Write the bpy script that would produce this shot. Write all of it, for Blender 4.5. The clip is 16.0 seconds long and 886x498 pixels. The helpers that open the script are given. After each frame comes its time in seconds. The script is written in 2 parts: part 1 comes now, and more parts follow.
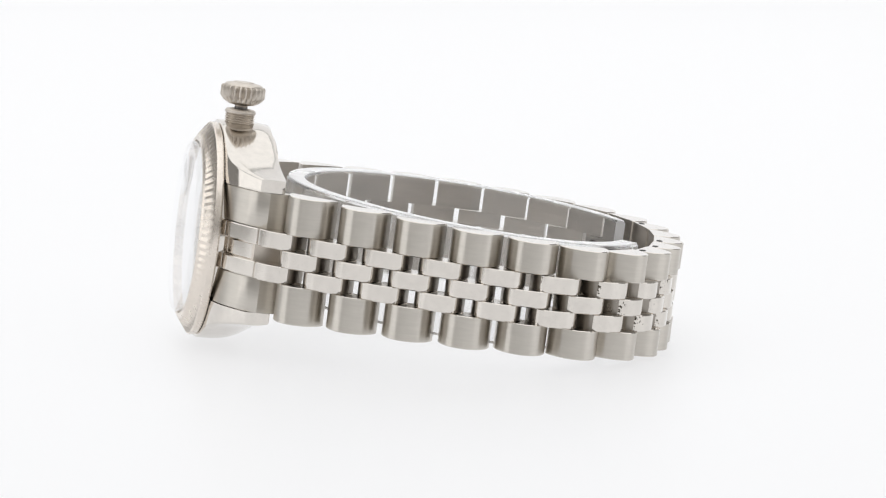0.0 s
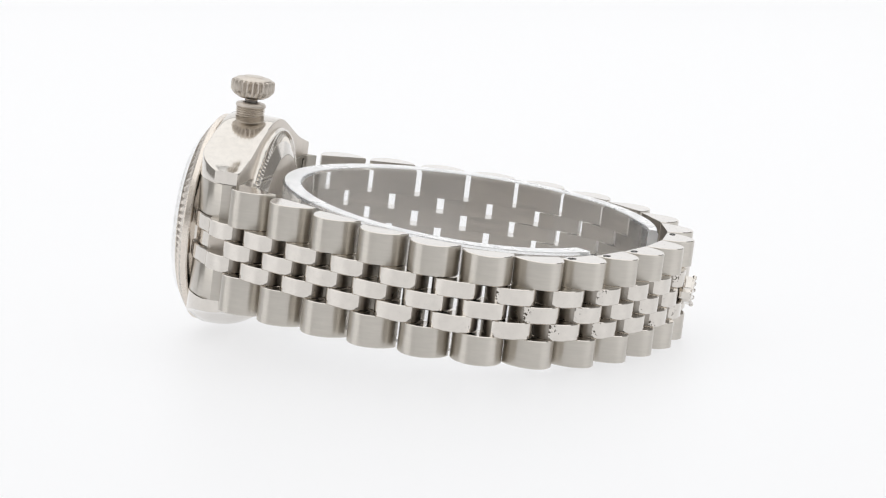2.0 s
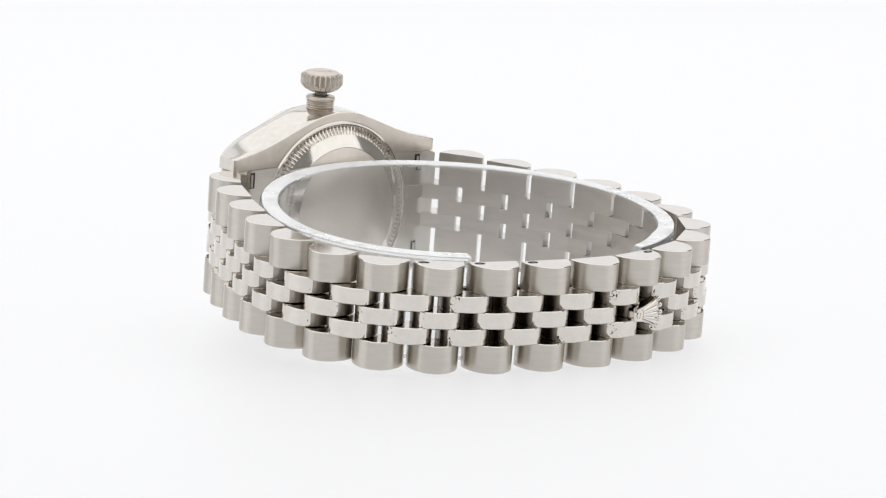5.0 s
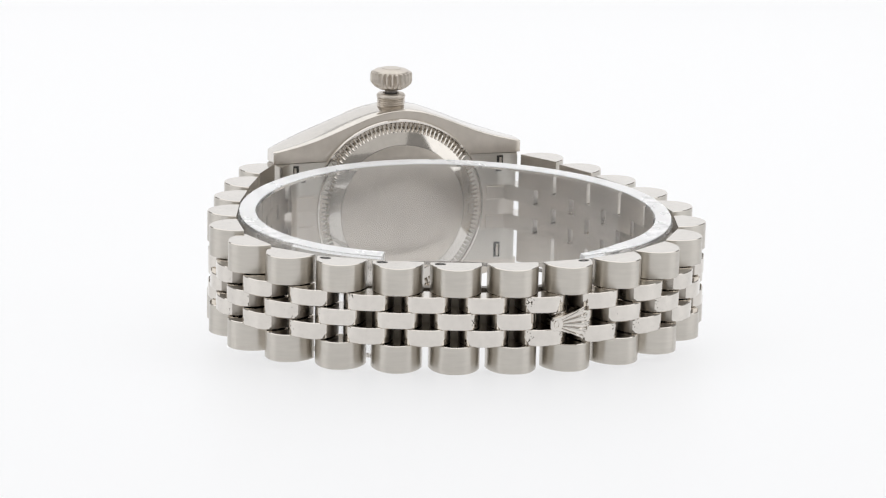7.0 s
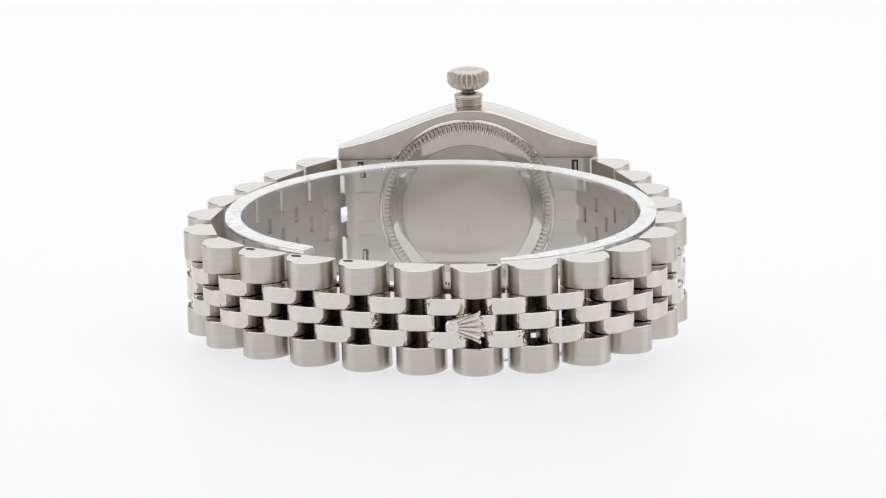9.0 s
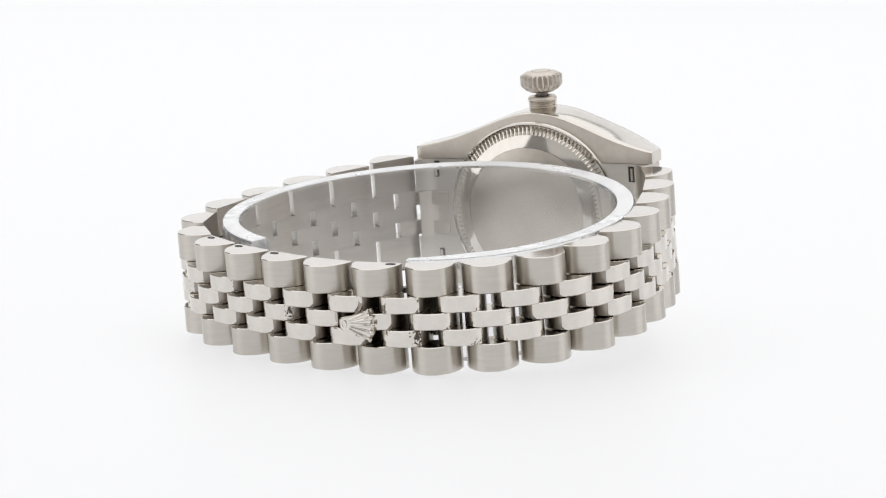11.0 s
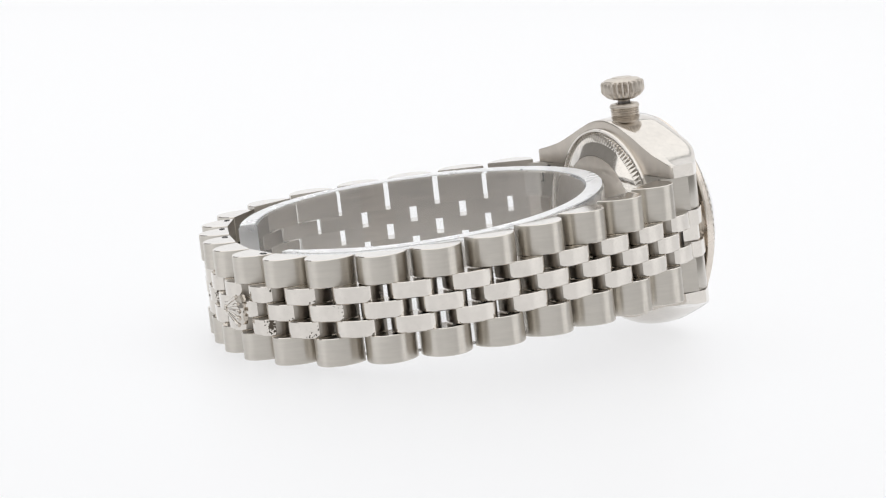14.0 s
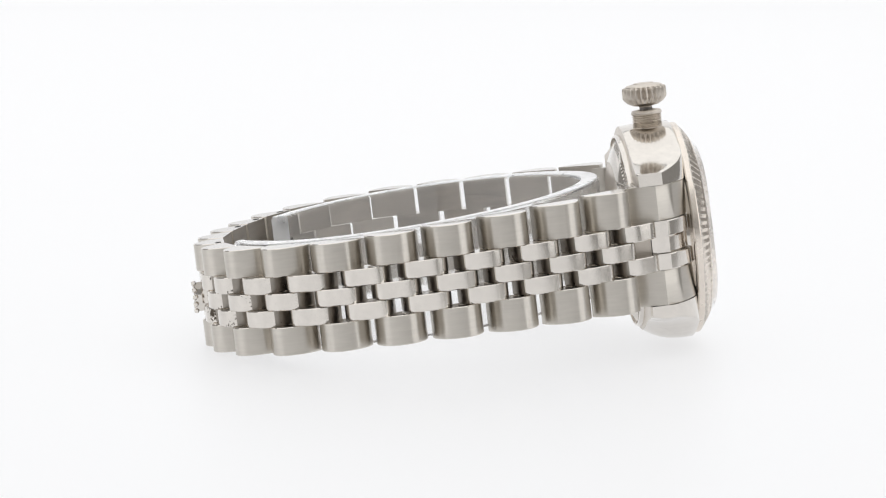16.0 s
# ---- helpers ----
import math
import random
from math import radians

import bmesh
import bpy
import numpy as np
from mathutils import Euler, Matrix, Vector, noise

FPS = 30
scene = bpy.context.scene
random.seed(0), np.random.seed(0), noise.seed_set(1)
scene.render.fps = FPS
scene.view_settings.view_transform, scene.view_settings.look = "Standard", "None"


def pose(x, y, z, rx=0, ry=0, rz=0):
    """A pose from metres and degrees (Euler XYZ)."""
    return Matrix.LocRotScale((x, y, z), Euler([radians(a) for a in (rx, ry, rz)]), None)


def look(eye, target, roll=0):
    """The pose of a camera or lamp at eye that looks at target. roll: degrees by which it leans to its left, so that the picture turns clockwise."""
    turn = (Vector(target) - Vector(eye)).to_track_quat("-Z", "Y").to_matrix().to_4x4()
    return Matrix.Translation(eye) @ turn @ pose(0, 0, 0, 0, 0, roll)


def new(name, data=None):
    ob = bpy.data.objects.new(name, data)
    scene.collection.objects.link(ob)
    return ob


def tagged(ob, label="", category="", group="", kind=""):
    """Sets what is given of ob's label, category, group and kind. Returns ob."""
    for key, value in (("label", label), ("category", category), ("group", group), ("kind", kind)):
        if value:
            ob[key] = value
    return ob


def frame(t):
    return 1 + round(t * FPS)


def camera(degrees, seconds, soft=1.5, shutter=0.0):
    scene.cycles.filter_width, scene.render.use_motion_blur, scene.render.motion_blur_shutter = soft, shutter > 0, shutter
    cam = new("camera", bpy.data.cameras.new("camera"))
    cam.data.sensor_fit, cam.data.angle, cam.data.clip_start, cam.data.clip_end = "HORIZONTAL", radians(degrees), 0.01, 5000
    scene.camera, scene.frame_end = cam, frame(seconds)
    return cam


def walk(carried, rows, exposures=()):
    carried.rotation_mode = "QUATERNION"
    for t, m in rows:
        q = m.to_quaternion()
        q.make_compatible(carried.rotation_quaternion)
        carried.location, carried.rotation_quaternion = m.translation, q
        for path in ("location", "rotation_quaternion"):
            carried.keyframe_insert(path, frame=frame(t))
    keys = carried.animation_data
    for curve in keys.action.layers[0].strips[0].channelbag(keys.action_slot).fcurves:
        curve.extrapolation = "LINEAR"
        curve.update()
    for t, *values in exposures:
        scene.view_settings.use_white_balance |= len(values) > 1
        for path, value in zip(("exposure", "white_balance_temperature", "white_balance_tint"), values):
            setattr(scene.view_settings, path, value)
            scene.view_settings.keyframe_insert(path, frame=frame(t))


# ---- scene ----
# Lengths of the watch are written in millimetres and turned into metres by MM.
MM = 0.001
GROUND = 13.1           # height of the turntable's centre mark over the ground, mm

# ---- camera: stands still ----
EYE = (0.0, -0.44768, 0.05740 + GROUND * MM)
AIM = (0.000105, 0.0, GROUND * MM)
cam = camera(16.43, 16.0, soft=1.2)
walk(cam, [(0, look(EYE, AIM, 0.437)), (16, look(EYE, AIM, 0.437))])

# ---- light: a white photo table in a white studio ----
world = bpy.data.worlds.new("studio")
world.use_nodes = True
scene.world = world
world.node_tree.nodes["Background"].inputs["Color"].default_value = (1.0, 0.975, 0.94, 1)
world.node_tree.nodes["Background"].inputs["Strength"].default_value = 0.265


def softbox(name, eye, target, sx, sy, power, color=(1, 1, 1)):
    lamp = bpy.data.lights.new(name, "AREA")
    lamp.shape, lamp.size, lamp.size_y, lamp.energy, lamp.color = "RECTANGLE", sx, sy, power, color
    ob = new(name, lamp)
    ob.matrix_basis = look(eye, target)
    return ob


softbox("softbox_overhead", (0, 0.2, 0.95), (0, 0.2, 0), 2.2, 2.2, 14.4, (0.99, 0.995, 1.0))
softbox("softbox_behind", (0, 1.9, 0.70), (0, 0, 0.3), 3.2, 1.15, 2.7, (0.985, 0.99, 1.0))
softbox("softbox_front", (0, -1.3, 0.80), (0, 0, 0.0), 2.4, 0.7, 1.7, (1.0, 0.985, 0.96))
for side in (-1, 1):
    softbox("softbox_side", (side * 1.3, -0.25, 0.42), (0, 0, 0.05), 1.0, 0.8, 2.6, (0.99, 0.995, 1.0))
scene.view_settings.exposure = 0.0


# ---- materials ----
def material(name):
    m = bpy.data.materials.new(name)
    m.use_nodes = True
    return m, m.node_tree.nodes, m.node_tree.links, m.node_tree.nodes["Principled BSDF"]


def metal(name, color, rough, stretch=(1, 1, 1), scale=900.0, amount=0.10, bump=0.0, pits=0.0, brush=0.0):
    """Steel or gold with grain along one axis, faint stains and, if asked, dark pits."""
    m, n, l, p = material(name)
    p.inputs["Metallic"].default_value = 1.0
    if brush:       # brushed lengthwise: gloss spreads across the grain
        tan = n.new("ShaderNodeTangent")
        tan.direction_type, tan.axis = "RADIAL", "Z"
        l.new(tan.outputs[0], p.inputs["Tangent"])
        p.inputs["Anisotropic"].default_value = brush
        p.inputs["Anisotropic Rotation"].default_value = 0.25
    tc = n.new("ShaderNodeTexCoord")
    mp = n.new("ShaderNodeMapping")
    mp.inputs["Scale"].default_value = stretch
    info = n.new("ShaderNodeObjectInfo")
    add = n.new("ShaderNodeVectorMath")
    l.new(tc.outputs["Object"], add.inputs[0])
    sc = n.new("ShaderNodeVectorMath")
    sc.operation = "SCALE"
    sc.inputs[0].default_value = (0.7, 0.3, 0.5)
    l.new(info.outputs["Random"], sc.inputs["Scale"])
    l.new(sc.outputs[0], add.inputs[1])
    l.new(add.outputs[0], mp.inputs["Vector"])
    grain = n.new("ShaderNodeTexNoise")
    grain.inputs["Scale"].default_value = scale
    grain.inputs["Detail"].default_value = 3
    l.new(mp.outputs[0], grain.inputs["Vector"])
    stain = n.new("ShaderNodeTexNoise")
    stain.inputs["Scale"].default_value = 180
    stain.inputs["Detail"].default_value = 4
    l.new(add.outputs[0], stain.inputs["Vector"])
    mr = n.new("ShaderNodeMapRange")
    mr.inputs["To Min"].default_value = rough * (1 - 2.5 * amount)
    mr.inputs["To Max"].default_value = rough * (1 + 2.5 * amount)
    mixv = n.new("ShaderNodeMath")
    mixv.operation = "MULTIPLY_ADD"
    mixv.inputs[1].default_value = 0.5
    l.new(grain.outputs["Fac"], mixv.inputs[0])
    half = n.new("ShaderNodeMath")
    half.operation = "MULTIPLY"
    half.inputs[1].default_value = 0.5
    l.new(stain.outputs["Fac"], half.inputs[0])
    l.new(half.outputs[0], mixv.inputs[2])
    l.new(mixv.outputs[0], mr.inputs["Value"])
    l.new(mr.outputs[0], p.inputs["Roughness"])
    ramp = n.new("ShaderNodeValToRGB")
    ramp.color_ramp.elements[0].position, ramp.color_ramp.elements[1].position = 0.3, 0.7
    ramp.color_ramp.elements[0].color = (*[c * (1 - amount) for c in color], 1)
    ramp.color_ramp.elements[1].color = (*[min(1, c * (1 + amount)) for c in color], 1)
    l.new(mixv.outputs[0], ramp.inputs["Fac"])
    out = ramp.outputs["Color"]
    if pits:
        spots = n.new("ShaderNodeTexNoise")
        spots.inputs["Scale"].default_value = 3000
        spots.inputs["Detail"].default_value = 5
        l.new(add.outputs[0], spots.inputs["Vector"])
        patch = n.new("ShaderNodeTexNoise")
        patch.inputs["Scale"].default_value = 260
        l.new(add.outputs[0], patch.inputs["Vector"])
        # the pits crowd towards the two ends of a link
        axes = n.new("ShaderNodeSeparateXYZ")
        l.new(tc.outputs["Object"], axes.inputs[0])
        away = n.new("ShaderNodeMath")
        away.operation = "ABSOLUTE"
        l.new(axes.outputs["X"], away.inputs[0])
        ends = n.new("ShaderNodeMapRange")
        ends.inputs["From Min"].default_value, ends.inputs["From Max"].default_value = 0.0008, 0.0029
        ends.inputs["To Min"].default_value, ends.inputs["To Max"].default_value = 0.72, 1.22
        l.new(away.outputs[0], ends.inputs["Value"])
        crowd = n.new("ShaderNodeMath")
        crowd.operation = "MULTIPLY"
        l.new(spots.outputs["Fac"], crowd.inputs[0])
        l.new(ends.outputs[0], crowd.inputs[1])
        prod = n.new("ShaderNodeMath")
        prod.operation = "MULTIPLY"
        l.new(crowd.outputs[0], prod.inputs[0])
        l.new(patch.outputs["Fac"], prod.inputs[1])
        step = n.new("ShaderNodeMapRange")
        step.inputs["From Min"].default_value, step.inputs["From Max"].default_value = pits, pits + 0.02
        l.new(prod.outputs[0], step.inputs["Value"])
        mix = n.new("ShaderNodeMix")
        mix.data_type = "RGBA"
        l.new(step.outputs[0], mix.inputs["Factor"])
        l.new(out, mix.inputs["A"])
        mix.inputs["B"].default_value = (0.09, 0.075, 0.06, 1)
        out = mix.outputs["Result"]
    l.new(out, p.inputs["Base Color"])
    if bump:
        b = n.new("ShaderNodeBump")
        b.inputs["Strength"].default_value = bump
        b.inputs["Distance"].default_value = 0.00004
        l.new(grain.outputs["Fac"], b.inputs["Height"])
        l.new(b.outputs[0], p.inputs["Normal"])
    return m


STEEL = (0.605, 0.573, 0.524)
brushed = metal("brushed_steel", STEEL, 0.30, (0.12, 0.12, 1), 2600, 0.07, 0.03, brush=0.75)
polished = metal("polished_steel", (0.72, 0.684, 0.638), 0.09, amount=0.06)
worn_polish = metal("pitted_polished_steel", (0.72, 0.684, 0.638), 0.10, amount=0.06, pits=0.385)
satin = metal("satin_steel", (0.645, 0.592, 0.532), 0.34, (1, 1, 1), 900, 0.08)
gold = metal("white_gold", (0.80, 0.735, 0.665), 0.27, amount=0.05)
# darker steel for link ends: the shade in the gaps is put into its colour
joint_shade_steel = metal("unpolished_joint_steel", (0.37, 0.34, 0.305), 0.30, amount=0.15)
# clasp steel coloured near black, so the shade behind the links is painted in
clasp_shade = metal("tarnished_steel", (0.14, 0.125, 0.105), 0.35, amount=0.2)
# inner link faces: a darker, slightly rougher steel than the outer ones
inner_steel = metal("worn_inner_steel", (0.51, 0.468, 0.42), 0.34, (0.12, 0.12, 1), 1500, 0.16, 0.03)
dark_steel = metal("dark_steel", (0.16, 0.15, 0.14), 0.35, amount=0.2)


def clear(name, ior, rough, tint=(1, 1, 1), haze=0.0):
    m, n, l, p = material(name)
    p.inputs["Base Color"].default_value = (*tint, 1)
    p.inputs["Transmission Weight"].default_value = 1.0 - haze
    p.inputs["IOR"].default_value = ior
    tex = n.new("ShaderNodeTexNoise")
    tex.inputs["Scale"].default_value = 120
    tex.inputs["Detail"].default_value = 4
    mr = n.new("ShaderNodeMapRange")
    mr.inputs["To Min"].default_value, mr.inputs["To Max"].default_value = rough * 0.5, rough * 1.5
    tc = n.new("ShaderNodeTexCoord")
    l.new(tc.outputs["Object"], tex.inputs["Vector"])
    l.new(tex.outputs["Fac"], mr.inputs["Value"])
    l.new(mr.outputs[0], p.inputs["Roughness"])
    return m


plastic = clear("clear_plastic", 1.3, 0.09, (0.985, 0.988, 0.99), 0.06)
def streaky(m, low, high):
    """Lets the haze of a clear plastic come and go in small streaks."""
    n, l = m.node_tree.nodes, m.node_tree.links
    tex = n.new("ShaderNodeTexNoise")
    tex.inputs["Scale"].default_value = 420
    tex.inputs["Detail"].default_value = 5
    tc = n.new("ShaderNodeTexCoord")
    l.new(tc.outputs["Object"], tex.inputs["Vector"])
    mr = n.new("ShaderNodeMapRange")
    mr.inputs["From Min"].default_value, mr.inputs["From Max"].default_value = 0.35, 0.65
    mr.inputs["To Min"].default_value, mr.inputs["To Max"].default_value = low, high
    l.new(tex.outputs["Fac"], mr.inputs["Value"])
    l.new(mr.outputs[0], n["Principled BSDF"].inputs["Transmission Weight"])


frosted = clear("frosted_plastic_edge", 1.3, 0.3, (0.97, 0.972, 0.98), 0.72)
streaky(frosted, 0.05, 0.6)


def pane_glass(name, power):
    """Thin clear glass: open, with a sharp reflection that grows towards grazing angles."""
    m, n, l, p = material(name)
    p.inputs["Roughness"].default_value = 0.03
    p.inputs["Metallic"].default_value = 1.0
    p.inputs["Base Color"].default_value = (0.95, 0.95, 0.96, 1)
    clear_part = n.new("ShaderNodeBsdfTransparent")
    facing = n.new("ShaderNodeLayerWeight")
    facing.inputs["Blend"].default_value = 0.5
    edge = n.new("ShaderNodeMath")
    edge.operation = "POWER"
    edge.inputs[1].default_value = power
    l.new(facing.outputs["Facing"], edge.inputs[0])
    mix = n.new("ShaderNodeMixShader")
    l.new(edge.outputs[0], mix.inputs[0])
    l.new(clear_part.outputs[0], mix.inputs[1])
    l.new(p.outputs[0], mix.inputs[2])
    l.new(mix.outputs[0], n["Material Output"].inputs["Surface"])
    return m


sapphire = pane_glass("sapphire_glass", 3.0)


def plain(name, color, rough, var=0.04, scale=60.0):
    m, n, l, p = material(name)
    tex = n.new("ShaderNodeTexNoise")
    tex.inputs["Scale"].default_value = scale
    tex.inputs["Detail"].default_value = 6
    tc = n.new("ShaderNodeTexCoord")
    l.new(tc.outputs["Object"], tex.inputs["Vector"])
    ramp = n.new("ShaderNodeValToRGB")
    ramp.color_ramp.elements[0].color = (*[c * (1 - var) for c in color], 1)
    ramp.color_ramp.elements[1].color = (*[min(1, c * (1 + var)) for c in color], 1)
    l.new(tex.outputs["Fac"], ramp.inputs["Fac"])
    l.new(ramp.outputs["Color"], p.inputs["Base Color"])
    p.inputs["Roughness"].default_value = rough
    return m


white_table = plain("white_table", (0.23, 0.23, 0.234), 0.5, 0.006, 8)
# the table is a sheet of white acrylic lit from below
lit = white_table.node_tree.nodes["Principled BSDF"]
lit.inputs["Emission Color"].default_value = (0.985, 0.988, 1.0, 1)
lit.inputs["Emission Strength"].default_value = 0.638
silver_dial = plain("silver_dial", (0.88, 0.88, 0.87), 0.3, 0.02, 400)


# black of the pin ends, and painted shade of the spring bar openings
hole_pin_black = plain("dark_recess", (0.035, 0.032, 0.028), 0.7, 0.2, 300)


# ---- mesh helpers ----
def mesh_of(bm, mat, angle=35, more=()):
    bmesh.ops.recalc_face_normals(bm, faces=bm.faces)
    if more:    # links: polished edges, brushed inner face, end faces darkened for the gaps' shade
        for f in bm.faces:
            f.normal_update()
            if abs(f.normal.z) > 0.3:
                f.material_index = 1
            elif f.normal.y < -0.9:
                f.material_index = 2
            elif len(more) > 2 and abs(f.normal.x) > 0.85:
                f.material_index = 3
    me = bpy.data.meshes.new("mesh")
    bm.to_mesh(me)
    bm.free()
    for m in (mat, *more):
        me.materials.append(m)
    me.polygons.foreach_set("use_smooth", [True] * len(me.polygons))
    me.set_sharp_from_angle(angle=radians(angle))
    return me


def part(name, data, mat, parent, label="", angle=35):
    """Links a bmesh or a ready mesh as one object under a thing or a part."""
    me = data if isinstance(data, bpy.types.Mesh) else mesh_of(data, mat, angle)
    me.name = name if me.users == 0 else me.name
    ob = new(name, me)
    ob.parent = parent
    if label:
        ob["label"] = label
    return ob


def rings(bm, loops, close=True, caps=True):
    """Skins equal loops of points (mm) into a tube."""
    rows = [[bm.verts.new(Vector(p) * MM) for p in loop] for loop in loops]
    n = len(rows[0])
    for a, b in zip(rows, rows[1:]):
        for i in range(n if close else n - 1):
            j = (i + 1) % n
            bm.faces.new((a[i], a[j], b[j], b[i]))
    if caps:
        bm.faces.new(rows[0])
        bm.faces.new(rows[-1])
    return rows


def prism(profile, half, chamfer):
    """A profile of (u, v) points, in mm, drawn out along z with chamfered ends."""
    cu = sum(p[0] for p in profile) / len(profile)
    cv = sum(p[1] for p in profile) / len(profile)

    def inset(u, v):
        if v < 0.5:     # the inner edge stays sharp, so that the rows lie flush inside
            return (u - math.copysign(chamfer * 0.9, u - cu), v)
        d = math.hypot(u - cu, v - cv)
        return (u - (u - cu) / d * chamfer, v - (v - cv) / d * chamfer)

    bm = bmesh.new()
    loops = []
    for z, cut in ((-half, True), (-half + chamfer, False), (half - chamfer, False), (half, True)):
        loops.append([(*(inset(u, v) if cut else (u, v)), z) for u, v in profile])
    rings(bm, loops)
    return bm


def lathe(bm, profile, centre, steps=96, axis="y", flute=None, caps=True):
    """Turns (radius, height) points in mm round an axis through centre. flute(i, k, r, h) may change a point."""
    loops = []
    for k, (r, h) in enumerate(profile):
        loop = []
        for i in range(steps):
            a = 2 * math.pi * i / steps
            rr, hh = flute(i, k, r, h) if flute else (r, h)
            if axis == "y":
                loop.append((centre[0] + rr * math.cos(a), hh, centre[2] + rr * math.sin(a)))
            else:
                loop.append((centre[0] + rr * math.cos(a), centre[1] + rr * math.sin(a), hh))
        loops.append(loop)
    rings(bm, loops, caps=caps)
    return bm


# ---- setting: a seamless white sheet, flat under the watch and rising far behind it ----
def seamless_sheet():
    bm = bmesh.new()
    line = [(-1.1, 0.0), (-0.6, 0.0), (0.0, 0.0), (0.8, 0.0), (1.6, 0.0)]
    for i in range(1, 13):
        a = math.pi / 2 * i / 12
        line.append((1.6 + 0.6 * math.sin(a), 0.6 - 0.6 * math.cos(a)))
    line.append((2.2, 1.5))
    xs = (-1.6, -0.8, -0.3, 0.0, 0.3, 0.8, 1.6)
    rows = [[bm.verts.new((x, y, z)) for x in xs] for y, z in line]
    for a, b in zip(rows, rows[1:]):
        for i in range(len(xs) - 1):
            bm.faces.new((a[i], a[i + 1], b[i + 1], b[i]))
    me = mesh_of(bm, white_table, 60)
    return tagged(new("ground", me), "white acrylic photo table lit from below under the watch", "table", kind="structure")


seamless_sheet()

# ---- the watch ----
# Watch space: x from lug to lug, y out through the dial, z towards the winding crown.
TILT = pose(0, 0, 0, 0, 0, 7.7) @ pose(0, 0, 0, 7.0) @ pose(0, 0, 0, 0, -1.5)
REST = Vector((0, 0, (GROUND - 2.5) * MM))
CX, CZ = 2.2, 1.6        # centre of the case

watch = new("wristwatch")
tagged(watch, "steel wristwatch with link bracelet lying on its side on white table", "watch")


def outline(a):
    """Distance of the bracelet's link line from (1, -3), mm, at the angle a."""
    c, s = math.cos, math.sin
    return (34.124 - 0.48 * c(a) + 3.63 * s(a) - 1.052 * c(2 * a) - 0.169 * s(2 * a) - 0.767 * c(3 * a)
            - 2.21 * s(3 * a) + 0.413 * c(4 * a) + 0.243 * s(4 * a) + 0.04 * c(5 * a) - 0.219 * s(5 * a) + 0.9 * math.exp(-((a + 2.8) / 0.36) ** 2)
            + 1.15 * math.exp(-((a + 0.75) / 0.42) ** 2))


A0, A1, N = -1.5 * math.pi + 0.45, 0.5 * math.pi - 0.45, 720
CURVE = [Vector((1 + outline(a) * math.cos(a), -3 + outline(a) * math.sin(a)))
         for a in (A0 + (A1 - A0) * i / N for i in range(N + 1))]
RUN = [0.0]
for p, q in zip(CURVE, CURVE[1:]):
    RUN.append(RUN[-1] + (q - p).length)


def along(s):
    """The point of the link line s mm from its start."""
    s = min(max(s, 0.0), RUN[-1] - 1e-6)
    i = next(k for k in range(N) if RUN[k + 1] >= s)
    return CURVE[i].lerp(CURVE[i + 1], (s - RUN[i]) / (RUN[i + 1] - RUN[i]))


PITCH, GAP0, MIDDLE = 8.08, 93.95, 93.95
BASE = -1.8              # inner face of the links, from the link line
DEEP = 4.4               # thickness of a link


def joint(k):
    """Where the joint k lies along the link line; the longer arm is a little stretched."""
    return GAP0 + PITCH * k + 0.06 * max(0, k)


def half_width(s):
    return 7.42 + 1.4 * max(0.0, (abs(s - MIDDLE) - 35) / 50) ** 1.3


def centre_z(y):
    return min(1.65, 0.95 + (y + 33) * 0.025)


def link_pose(s0, s1, z):
    a, b = along(s0), along(s1)
    t = (b - a).normalized()
    out = Vector((t.y, -t.x))
    o = (a + b) / 2 + out * BASE
    m = Matrix(((t.x, out.x, 0, o.x * MM), (t.y, out.y, 0, o.y * MM), (0, 0, 1, z * MM), (0, 0, 0, 1)))
    return m


def barrel(width, deep, wall, power, n=20):
    pts = [(-width, 0.0), (-width, wall)]
    for i in range(1, n):
        u = -width * math.cos(math.pi * i / n)
        pts.append((u, wall + (deep - wall) * (1 - abs(u / width) ** power) ** (1 / power)))
    pts += [(width, wall), (width, 0.0)]
    return pts


OUTER = barrel(3.57, DEEP, 0.12, 1.92, 24)
INNER = barrel(3.43, 4.2, 0.5, 2.6, 16)
ROW = 2.33               # width of a middle row


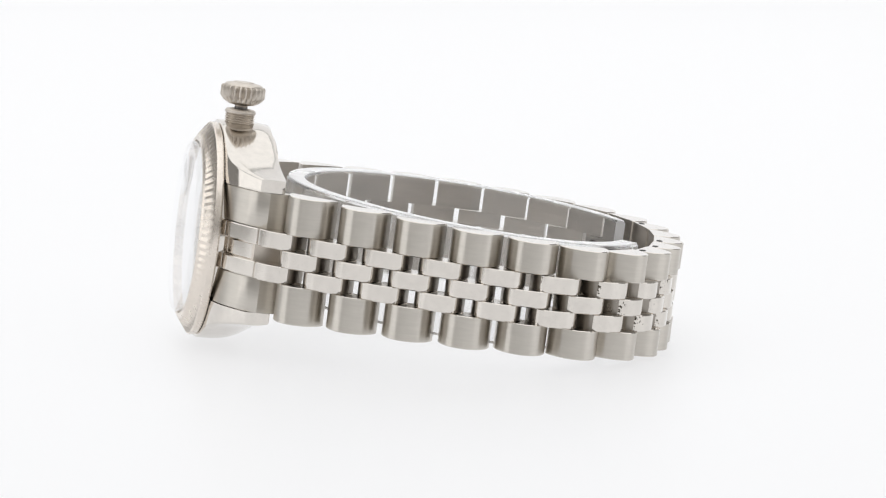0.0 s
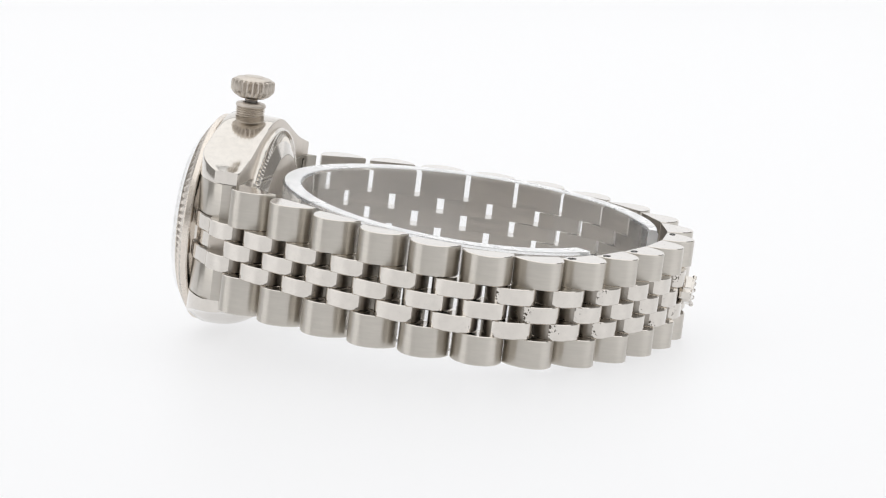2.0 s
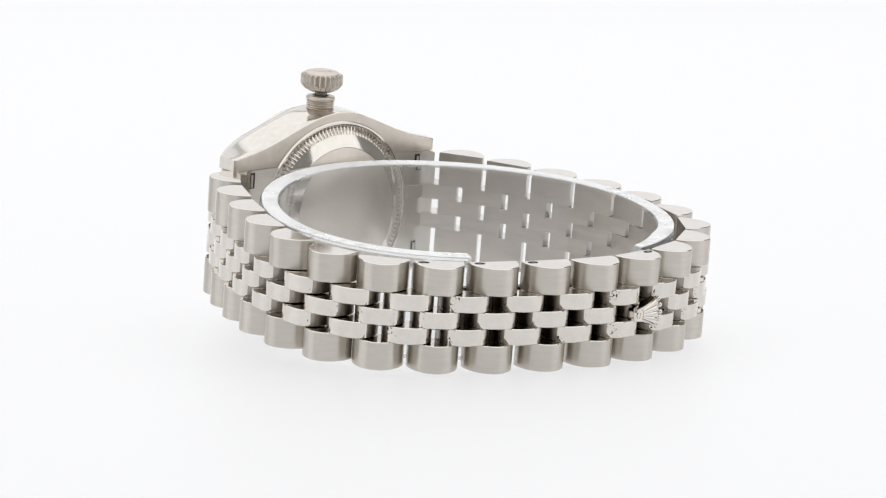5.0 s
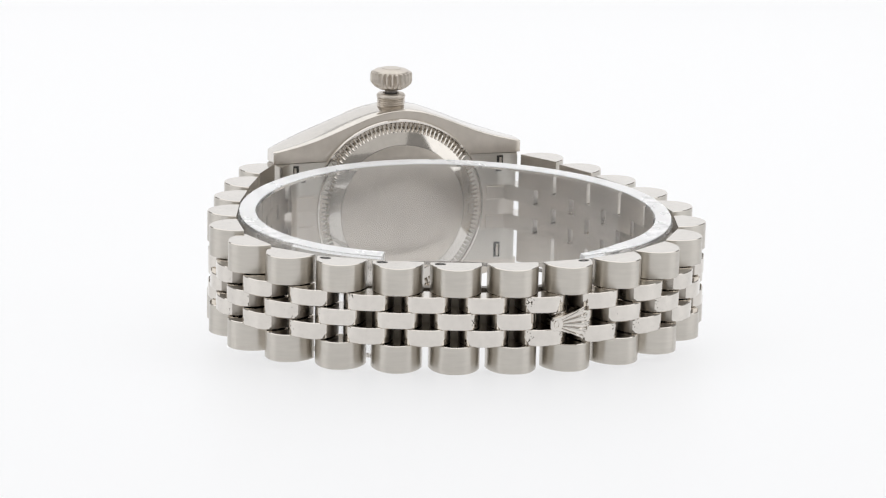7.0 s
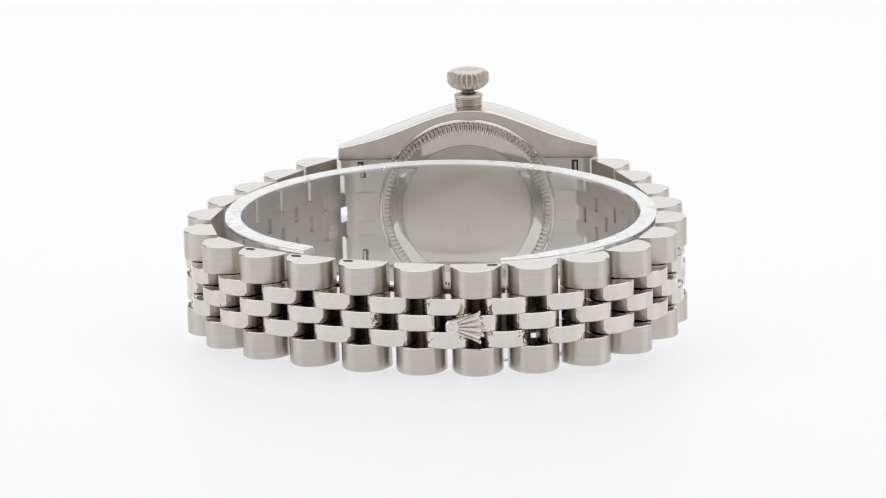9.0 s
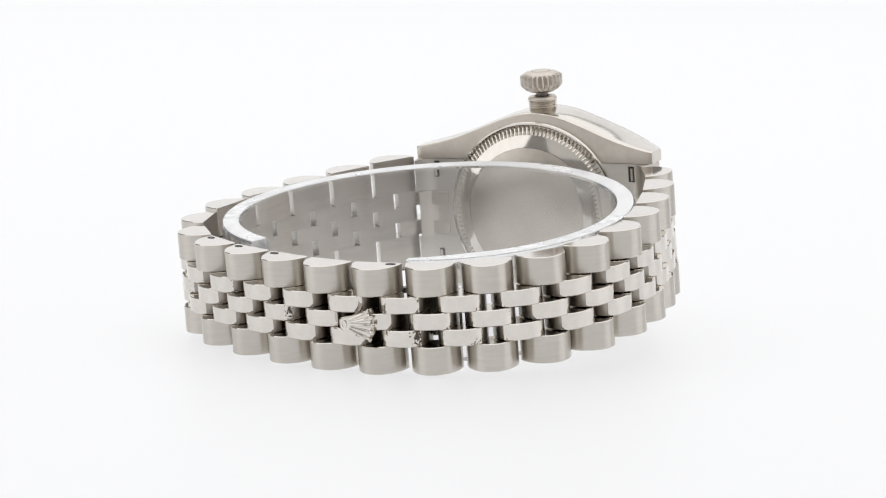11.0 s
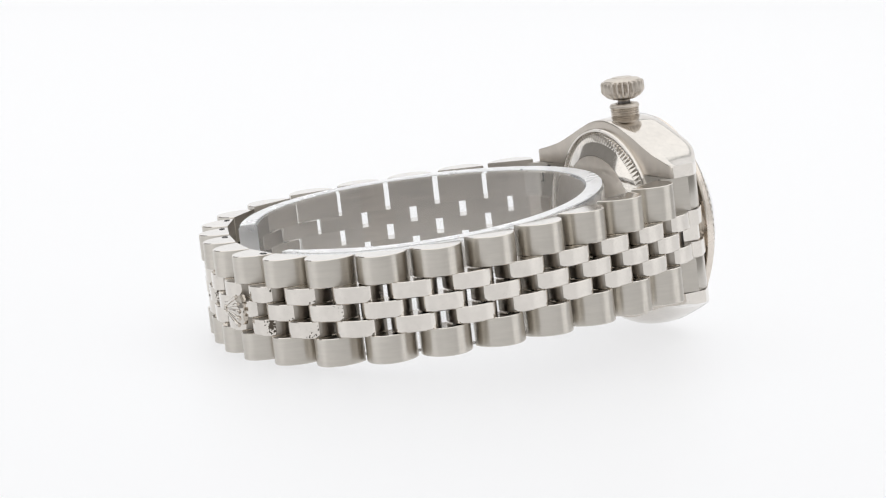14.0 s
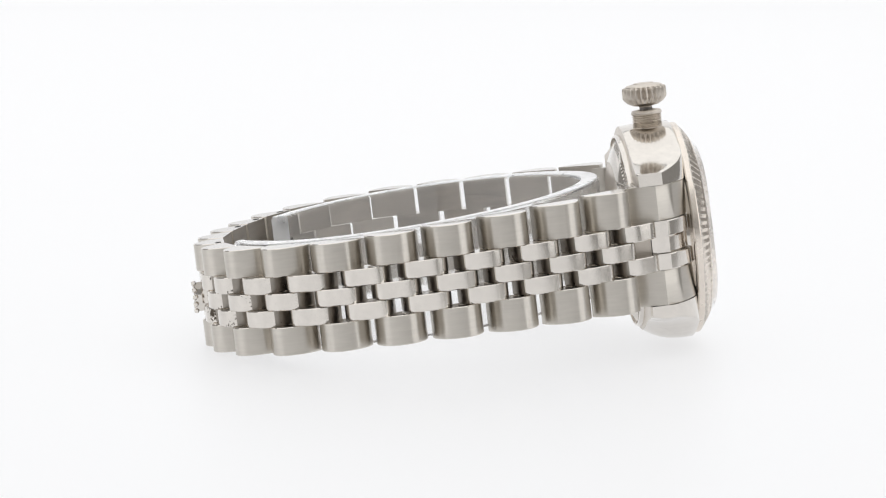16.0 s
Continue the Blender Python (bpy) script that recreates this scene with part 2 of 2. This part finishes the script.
def build_bracelet():
    for x in (CX - 18.3, CX + 18.3):
        bm = lathe(bmesh.new(), [(0.6, CZ - 9.3), (0.75, CZ - 8.6), (0.75, CZ + 8.6), (0.6, CZ + 9.3)], (x, 29.0, 0), 16, "z")
        part("spring_bar", bm, dark_steel, watch)
    middle_mesh = mesh_of(prism(INNER, ROW / 2 - 0.004, 0.1), polished, more=(polished, inner_steel, joint_shade_steel))
    pitted_mesh = mesh_of(prism(INNER, ROW / 2 - 0.004, 0.1), worn_polish, more=(polished, inner_steel, joint_shade_steel))
    outer_meshes = {}
    for k in range(-11, 10):
        s0, s1 = joint(k), joint(k + 1)
        mid = (s0 + s1) / 2
        half = half_width(mid)
        width = half - 1.5 * ROW
        zc = centre_z(along(mid).y)
        key = round(width, 2)
        if key not in outer_meshes:
            outer_meshes[key] = mesh_of(prism(OUTER, key / 2 - 0.004, 0.09), brushed, more=(polished, inner_steel))
        for side in (-1, 1):
            ob = part("outer_link", outer_meshes[key], brushed, watch)
            ob.matrix_basis = link_pose(s0, s1, zc + side * (half - width / 2))
            if side == 1 and k in (-4, -3, -2, 0):
                bm = bmesh.new()
                u0 = 2.3 if k == 0 else -2.2
                lathe(bm, [(0.62, 0.0), (0.62, 0.04), (0.26, 0.04), (0.26, 0.0)], (0, 0, 0), 28, "z")
                for w in bm.verts:
                    w.co = Vector((u0 * MM + w.co.x * 1.25, 0.85 * MM + w.co.y * 0.72, w.co.z + (key / 2 - 0.01) * MM))
                part("pin_slot", bm, hole_pin_black, ob, "dark oval end of a link pin")
        worn = pitted_mesh if -6 <= k <= 2 else middle_mesh
        ob = part("middle_link", worn, polished, watch)
        ob.matrix_basis = link_pose(s0, s1, zc)
        for side in (-1, 1):
            ob = part("middle_link", worn, polished, watch)
            ob.matrix_basis = link_pose(s0 - PITCH / 2, s0 + PITCH / 2, centre_z(along(s0).y) + side * ROW)
    for side in (-1, 1):
        ob = part("middle_link", middle_mesh, polished, watch)
        ob.matrix_basis = link_pose(s1 - PITCH / 2, s1 + PITCH / 2, centre_z(along(s1).y) + side * ROW)


build_bracelet()


def lug_front(a):
    """Dial-side height of the lugs at the distance a from the middle, mm."""
    return 35.1 - 4.1 * max(0.0, (a - 12.0) / 8.1) ** 1.8


def flank_height(a):
    """Half height of the case at the distance a from the middle: round, then sweeping into the lug."""
    if a < 5.0:
        return math.sqrt(16.0 ** 2 - a * a)
    knots = ((5.0, 15.2, -0.33), (9.2, 13.66, -0.39), (13.4, 12.05, -0.35), (17.0, 10.98, -0.25), (20.1, 10.32, -0.19))
    for (x0, y0, m0), (x1, y1, m1) in zip(knots, knots[1:]):
        if a <= x1 + 1e-6:
            h = x1 - x0
            t = (a - x0) / h
            return ((2 * t ** 3 - 3 * t * t + 1) * y0 + (t ** 3 - 2 * t * t + t) * h * m0
                    + (3 * t * t - 2 * t ** 3) * y1 + (t ** 3 - t * t) * h * m1)
    return knots[-1][1]


def build_case():
    bm = bmesh.new()
    # round middle
    lathe(bm, [(13.6, 27.9), (14.2, 28.2), (14.3, 29.0), (14.3, 34.6), (14.2, 35.2), (13.6, 35.3)], (CX, 0, CZ), 128)
    case = part("case", bm, polished, watch, "polished steel middle of the case", 30)
    # both flanks run in one sweep from lug tip to lug tip
    for sz in (-1, 1):
        bm = bmesh.new()
        loops = []
        for i in range(121):
            x = -20.1 + 40.2 * i / 120
            a = abs(x)
            outer = flank_height(abs(x - 0.55 * (1 - (x / 20.1) ** 2)))
            inner = 8.5 if a > 11.6 else 8.5 - 2.5 * (11.6 - a) / 11.6
            front = lug_front(a)
            back = 27.8 - 0.4 * max(0.0, (a - 9.0) / 11.1)
            swell = 0.25 * max(0.0, 1 - a / 12.5) if sz > 0 else 0.0
            worn = (0.3 if sz > 0 else 1.5) * max(0.0, 1 - (a / 17.0) ** 2) + (0.0 if sz > 0 else 0.3)
            back += 0.25 * max(0.0, (a - 19.3) / 0.8) ** 2
            c = 0.14
            loop = [(back, inner), (front, inner), (front, outer - 2.2 * c), (front - 0.3 * c, outer - 0.9 * c)]
            for j in range(7):
                v = j / 6
                loop.append((front - c + (back - front + 2 * c) * v, outer + swell * v - worn * v ** 3 - 0.05 * (2 * v - 1) ** 2))
            loop += [(back + 0.3 * c, outer + swell - worn - 0.9 * c), (back, outer + swell - worn - 2.2 * c)]
            loops.append([(CX + x, py, CZ + sz * pz) for py, pz in loop])
        rings(bm, loops)
        me = mesh_of(bm, polished, 40)
        me.materials.append(satin)
        for f in me.polygons:
            f.material_index = 1 if f.normal.y < -0.9 else 0
        part("case_flank", me, polished, case, "polished steel flank with two lugs")

    # fluted bezel
    def teeth(i, k, r, h):
        d = 0.12 if i % 2 else -0.03
        return (r - d, h - d * 0.8) if k in (5, 6) else (r, h)

    bm = lathe(bmesh.new(), [(15.1, 35.12), (15.42, 35.2), (15.52, 35.4), (15.52, 36.1), (15.42, 36.25), (15.15, 36.4), (13.65, 37.5), (13.45, 37.62), (13.2, 37.8), (12.65, 37.85), (12.5, 36.3)],
               (CX, 0, CZ), 176, flute=teeth)
    part("bezel", bm, gold, case, "fluted white gold bezel", 20)
    bm = lathe(bmesh.new(), [(12.5, 36.4), (12.5, 37.15)], (CX, 0, CZ), 96)
    part("dial", bm, silver_dial, case, "silver white dial")
    bm = lathe(bmesh.new(), [(12.45, 37.2), (12.45, 38.3), (12.15, 38.65), (8, 38.9), (2, 39.0), (0.2, 39.0)], (CX, 0, CZ), 96)
    glass = part("crystal", bm, sapphire, case, "clear domed crystal")
    glass.visible_shadow = False
    bm = lathe(bmesh.new(), [(2.9, 39.02), (2.9, 39.3), (2.4, 39.5), (0.6, 39.65), (0.1, 39.65)], (CX, 0, CZ + 7.5), 40)
    lens = part("date_lens", bm, sapphire, case, "small magnifying lens over the date")
    lens.visible_shadow = False

    # screwed back with notched rim
    def notches(i, k, r, h):
        return (r, h + (0.75 if k == 5 else 0.55)) if k in (5, 6) and i % 4 < 2 else (r, h)

    bm = lathe(bmesh.new(), [(14.2, 28.4), (14.15, 27.4), (14.0, 27.12), (13.75, 27.1), (13.5, 27.6), (13.3, 27.3), (12.75, 27.05), (12.2, 26.75), (12.1, 26.7), (10.45, 25.95), (10.35, 25.92), (10.25, 26.2)],
               (CX, 0, CZ + 0.5), 464, flute=notches)
    back = part("case_back", bm, polished, case, "notched screw-down steel back", 25)
    bm = lathe(bmesh.new(), [(10.3, 26.3), (10.3, 25.93), (10.2, 25.87), (4, 25.87), (1, 25.87)], (CX, 0, CZ + 0.5), 96)
    part("back_plate", bm, satin, back, "satin steel centre plate")
    # winding crown, unscrewed
    def ribs(i, k, r, h):
        return (r - 0.42 * math.sin(math.pi * i / 8) ** 2, h) if k in (4, 5, 6, 7) else (r, h)

    bm = lathe(bmesh.new(), [(0.9, 19.70), (1.0, 20.00), (1.9, 20.15), (2.55, 20.50), (3.02, 20.95), (3.25, 21.30), (3.25, 22.55), (3.08, 22.80), (2.8, 22.85), (2.7, 23.00), (2.45, 23.15), (1.5, 23.32), (1.45, 23.40), (0.9, 23.45), (0.2, 23.47)],
               (CX + 0.1, 32.2, 0), 192, "z", ribs)
    crown = part("winding_crown", bm, satin, case, "fluted steel winding crown", 25)
    bm = lathe(bmesh.new(), [(0.95, 18.0), (0.95, 20.2)], (CX + 0.1, 32.2, 0), 32, "z")
    part("stem", bm, dark_steel, crown)
    line = [(2.3, 15.6), (2.3, 17.3), (2.05, 17.4)]
    for i in range(4):
        line += [(2.2, 17.5 + i * 0.34), (2.0, 17.67 + i * 0.34)]
    line += [(2.2, 18.8), (2.25, 18.9), (2.25, 19.15), (2.05, 19.4), (1.6, 19.5), (1.3, 19.45), (1.2, 18.9)]
    bm = lathe(bmesh.new(), line, (CX + 0.1, 32.2, 0), 48, "z")
    part("crown_tube", bm, satin, case, "threaded steel tube")
    return case


case = build_case()


def build_end_links():
    """Solid pieces that fill the room between the lugs and carry on the rows."""
    for sx in (-1, 1):
        long = 0.7 if sx < 0 else 0.0
        core = None
        for low, high, lift, mat in ((-3.5, 3.5, -0.55, satin), (3.53, 8.45, -0.1, brushed), (-8.45, -3.53, -0.1, brushed)):
            bm = bmesh.new()
            loops = []
            side = lift > -0.5
            for i in range(17):
                f = i / 16
                x = 9.0 + (11.2 + 0.5 * long if side else 9.9 + 1.2 * long) * f
                near = 9.0 + (10.0 + 0.6 * long if side else 9.9 + 0.4 * long) * f
                front = lug_front(x) + lift - (0.9 * max(0.0, (f - 0.85) / 0.15) ** 2 if side else 0)
                back = 27.35 - 1.5 * max(0.0, (near - 16.8) / 2.2) ** 2
                loops.append([(CX + sx * px, py, CZ + pz) for px, py, pz in
                              ((near, back, low), (x, front - 0.1, low), (x, front, low + 0.1), (x, front, high - 0.1), (x, front - 0.1, high), (near, back, high))])
            rings(bm, loops)
            if core is None:
                core = part("end_link", bm, mat, watch, "steel end link between the lugs with polished strips")
            else:
                part("end_link_side", bm, mat, core, "brushed side of the end link")
        for row in (-1, 0, 1):
            z, h = row * ROW, ROW / 2 - 0.03
            # two lengths with a fine groove between them
            for x0, x1 in ((11.0, 15.1), (15.22, 19.4 if row == 0 else 20.2 + 0.5 * long)):
                bm = bmesh.new()
                loops = []
                for i in range(9):
                    f = i / 8
                    x = x0 + (x1 - x0) * f
                    front = lug_front(x) + (-0.35 if row == 0 else 0.25) - (0.12 if i in (0, 8) else 0)
                    back = front - 2.5
                    loops.append([(CX + sx * x, py, CZ + pz) for py, pz in
                                  ((back, z - h), (front - 0.15, z - h), (front, z - h + 0.15), (front, z + h - 0.15), (front - 0.15, z + h), (back, z + h))])
                rings(bm, loops)
                part("end_strip", bm, polished, core, angle=30)
        # fingers that reach from the inner face into the first links
        for row in (-1, 1):
            bm = bmesh.new()
            z, h = row * ROW, 1.02
            tongue = [(14.6, -h), (20.3, -h), (20.65, -h + 0.12), (20.8, -h + 0.45), (20.8, h - 0.45), (20.65, h - 0.12), (20.3, h), (14.6, h)]
            rings(bm, [[(CX + sx * (x + 0.3 * long), y, CZ + z + w * q) for x, w in tongue] for y, q in ((27.05, 0.93), (27.15, 1.0), (28.6, 1.0))])
            part("finger", bm, satin, core, "steel finger that holds the first links")
        # openings for the spring bar: solid blocks, the shade inside painted black
        for sz in (-1, 1):
            bm = bmesh.new()
            rings(bm, [[(CX + sx * (16.75 + u), 27.3 + d, CZ + sz * 6.9 + w) for u, w in ((-0.6, -1.2), (0.6, -1.2), (0.6, 1.2), (-0.6, 1.2))]
                       for d in (0.0, 0.3)])
            hole_block = part("bar_hole", bm, hole_pin_black, core, "flat black block painted as the shaded opening for the spring bar")
            bm = bmesh.new()
            rings(bm, [[(CX + sx * (16.75 + 0.22 * math.cos(q)), 27.3 + 0.2 * math.sin(q), CZ + sz * 6.9 + w) for q in (2 * math.pi * n / 12 for n in range(12))]
                       for w in (-1.0, 0.9)])
            part("bar_end", bm, satin, hole_block)


build_end_links()


def strip(s0, s1, inner, outer, low, high, steps=60):
    """A band that follows the links from s0 to s1. inner and outer: mm from the link line; low and high: functions of y."""
    loops = []
    for i in range(steps + 1):
        f = i / steps
        s = s0 + (s1 - s0) * f
        a, b = along(s - 0.6), along(s + 0.6)
        t = (b - a).normalized()
        o = Vector((t.y, -t.x))
        c = along(s)
        pi, po = c + o * inner, c + o * outer
        loops.append([(pi.x, pi.y, low(pi.y)), (po.x, po.y, low(po.y)), (po.x, po.y, high(po.y)), (pi.x, pi.y, high(pi.y))])
    bm = bmesh.new()
    rings(bm, loops)
    return bm


def build_clasp():
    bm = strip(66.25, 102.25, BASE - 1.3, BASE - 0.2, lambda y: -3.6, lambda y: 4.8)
    clasp = part("clasp", bm, clasp_shade, watch, "folding steel clasp behind the links, coloured near black for the shade there")
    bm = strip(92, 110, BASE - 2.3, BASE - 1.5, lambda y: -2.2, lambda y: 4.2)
    part("clasp_blade", bm, clasp_shade, clasp)
    # raised fan-shaped tab with five ribs that end in small knobs
    bm = bmesh.new()
    fan = [(-3.45, -0.5), (-3.15, -0.92), (-1.95, -1.08), (1.0, -2.1), (1.35, -1.3), (1.5, 0), (1.35, 1.3), (1.0, 2.1), (-1.95, 1.08), (-3.15, 0.92), (-3.45, 0.5)]
    rings(bm, [[(u * q, v, w * q) for u, w in fan] for v, q in ((3.6, 1.0), (4.9, 1.0), (5.1, 0.93))])
    tab = part("clasp_tab", bm, polished, clasp, "fan-shaped steel clasp tab")
    for i in range(5):
        a = (i - 2) * 0.21
        reach = 5.3 - 0.12 * abs(i - 2)
        bm = bmesh.new()
        loops = []
        for d, rad in ((1.5, 0.14), (2.6, 0.2), (3.6, 0.26), (4.2, 0.28), (4.35, 0.2), (4.5, 0.27), (4.65, 0.36), (4.8, 0.36), (4.95, 0.24)):
            d = d * reach / 4.95
            u, w = -3.3 + d * math.cos(a), d * math.sin(a)
            loops.append([(u, 5.08 + rad * math.cos(q), w + rad * math.sin(q)) for q in (2 * math.pi * n / 10 for n in range(10))])
        rings(bm, loops)
        part("rib", bm, polished, tab)
    bm = bmesh.new()
    rings(bm, [[((-2.65 + 0.42 * q * math.cos(b)), v, 0.58 * q * math.sin(b)) for b in (2 * math.pi * n / 24 for n in range(24))]
               for v, q in ((5.05, 1.0), (5.24, 0.95), (5.24, 0.7), (5.14, 0.62))])
    part("oval_ring", bm, polished, tab)
    tab.matrix_basis = link_pose(GAP0 - 0.6, GAP0 + PITCH - 0.6, 0.75)


build_clasp()


def build_ring():
    """Clear plastic strip, bent to an open ring inside the bracelet."""
    top = lambda y: 8.2 + (y + 30) * 0.042
    low = lambda y: -6.0 + (y + 30) * 0.010
    path = []
    n = 160
    a0, a1 = radians(-68.6), radians(230.5)
    for i in range(n + 1):
        a = a0 + (a1 - a0) * i / n
        c, s = math.cos, math.sin
        r = (29.15 + 0.559 * c(a) - 0.255 * s(a) + 2.297 * c(2 * a) - 0.93 * s(2 * a) - 0.395 * c(3 * a) - 0.643 * s(3 * a)
             + 0.094 * c(4 * a) + 0.128 * s(4 * a))
        path.append(Vector((r * c(a), -3 + r * s(a))))
    loops = []
    for i, p in enumerate(path):
        t = (path[min(i + 1, n)] - path[max(i - 1, 0)]).normalized()
        o = Vector((t.y, -t.x))
        thick = 2.8 * min(1.0, 0.55 + (i / n * 190) / 10 * 0.45)
        q = p - o * thick
        k = 0.25
        loops.append([(q.x, q.y, low(q.y)), (p.x, p.y, low(p.y)), (p.x, p.y, top(p.y) - k), (p.x - o.x * k, p.y - o.y * k, top(p.y)),
                      (q.x + o.x * k, q.y + o.y * k, top(q.y)), (q.x, q.y, top(q.y) - k)])
    bm = bmesh.new()
    rings(bm, loops)
    bm.faces.ensure_lookup_table()
    for f in list(bm.faces)[-2:]:
        f.material_index = 1
    me = mesh_of(bm, plastic, 40)
    me.materials.append(frosted)
    ob = new("plastic_ring", me)
    ob.visible_shadow = False
    bm = bmesh.new()
    rings(bm, [[Vector(p[i]) + Vector((0, 0, d)) for i, d in ((3, 0.01), (4, 0.01), (4, 0.16), (3, 0.16))] for p in loops])
    rim = part("cut_edge", bm, frosted, ob, "whitish frosted cut edge")
    rim.visible_shadow = False
    return tagged(ob, "clear plastic strip bent to an open ring inside the bracelet", "plastic ring")


plastic_ring = build_ring()


def motions():
    # the table turns the watch and its ring clockwise at an even pace
    rows = []
    for i in range(17):
        turn = Matrix.Rotation(-0.205 * (i - 8), 4, "Z")
        rows.append((i, Matrix.Translation(REST) @ turn @ TILT))
    walk(watch, rows)
    walk(plastic_ring, rows)


motions()
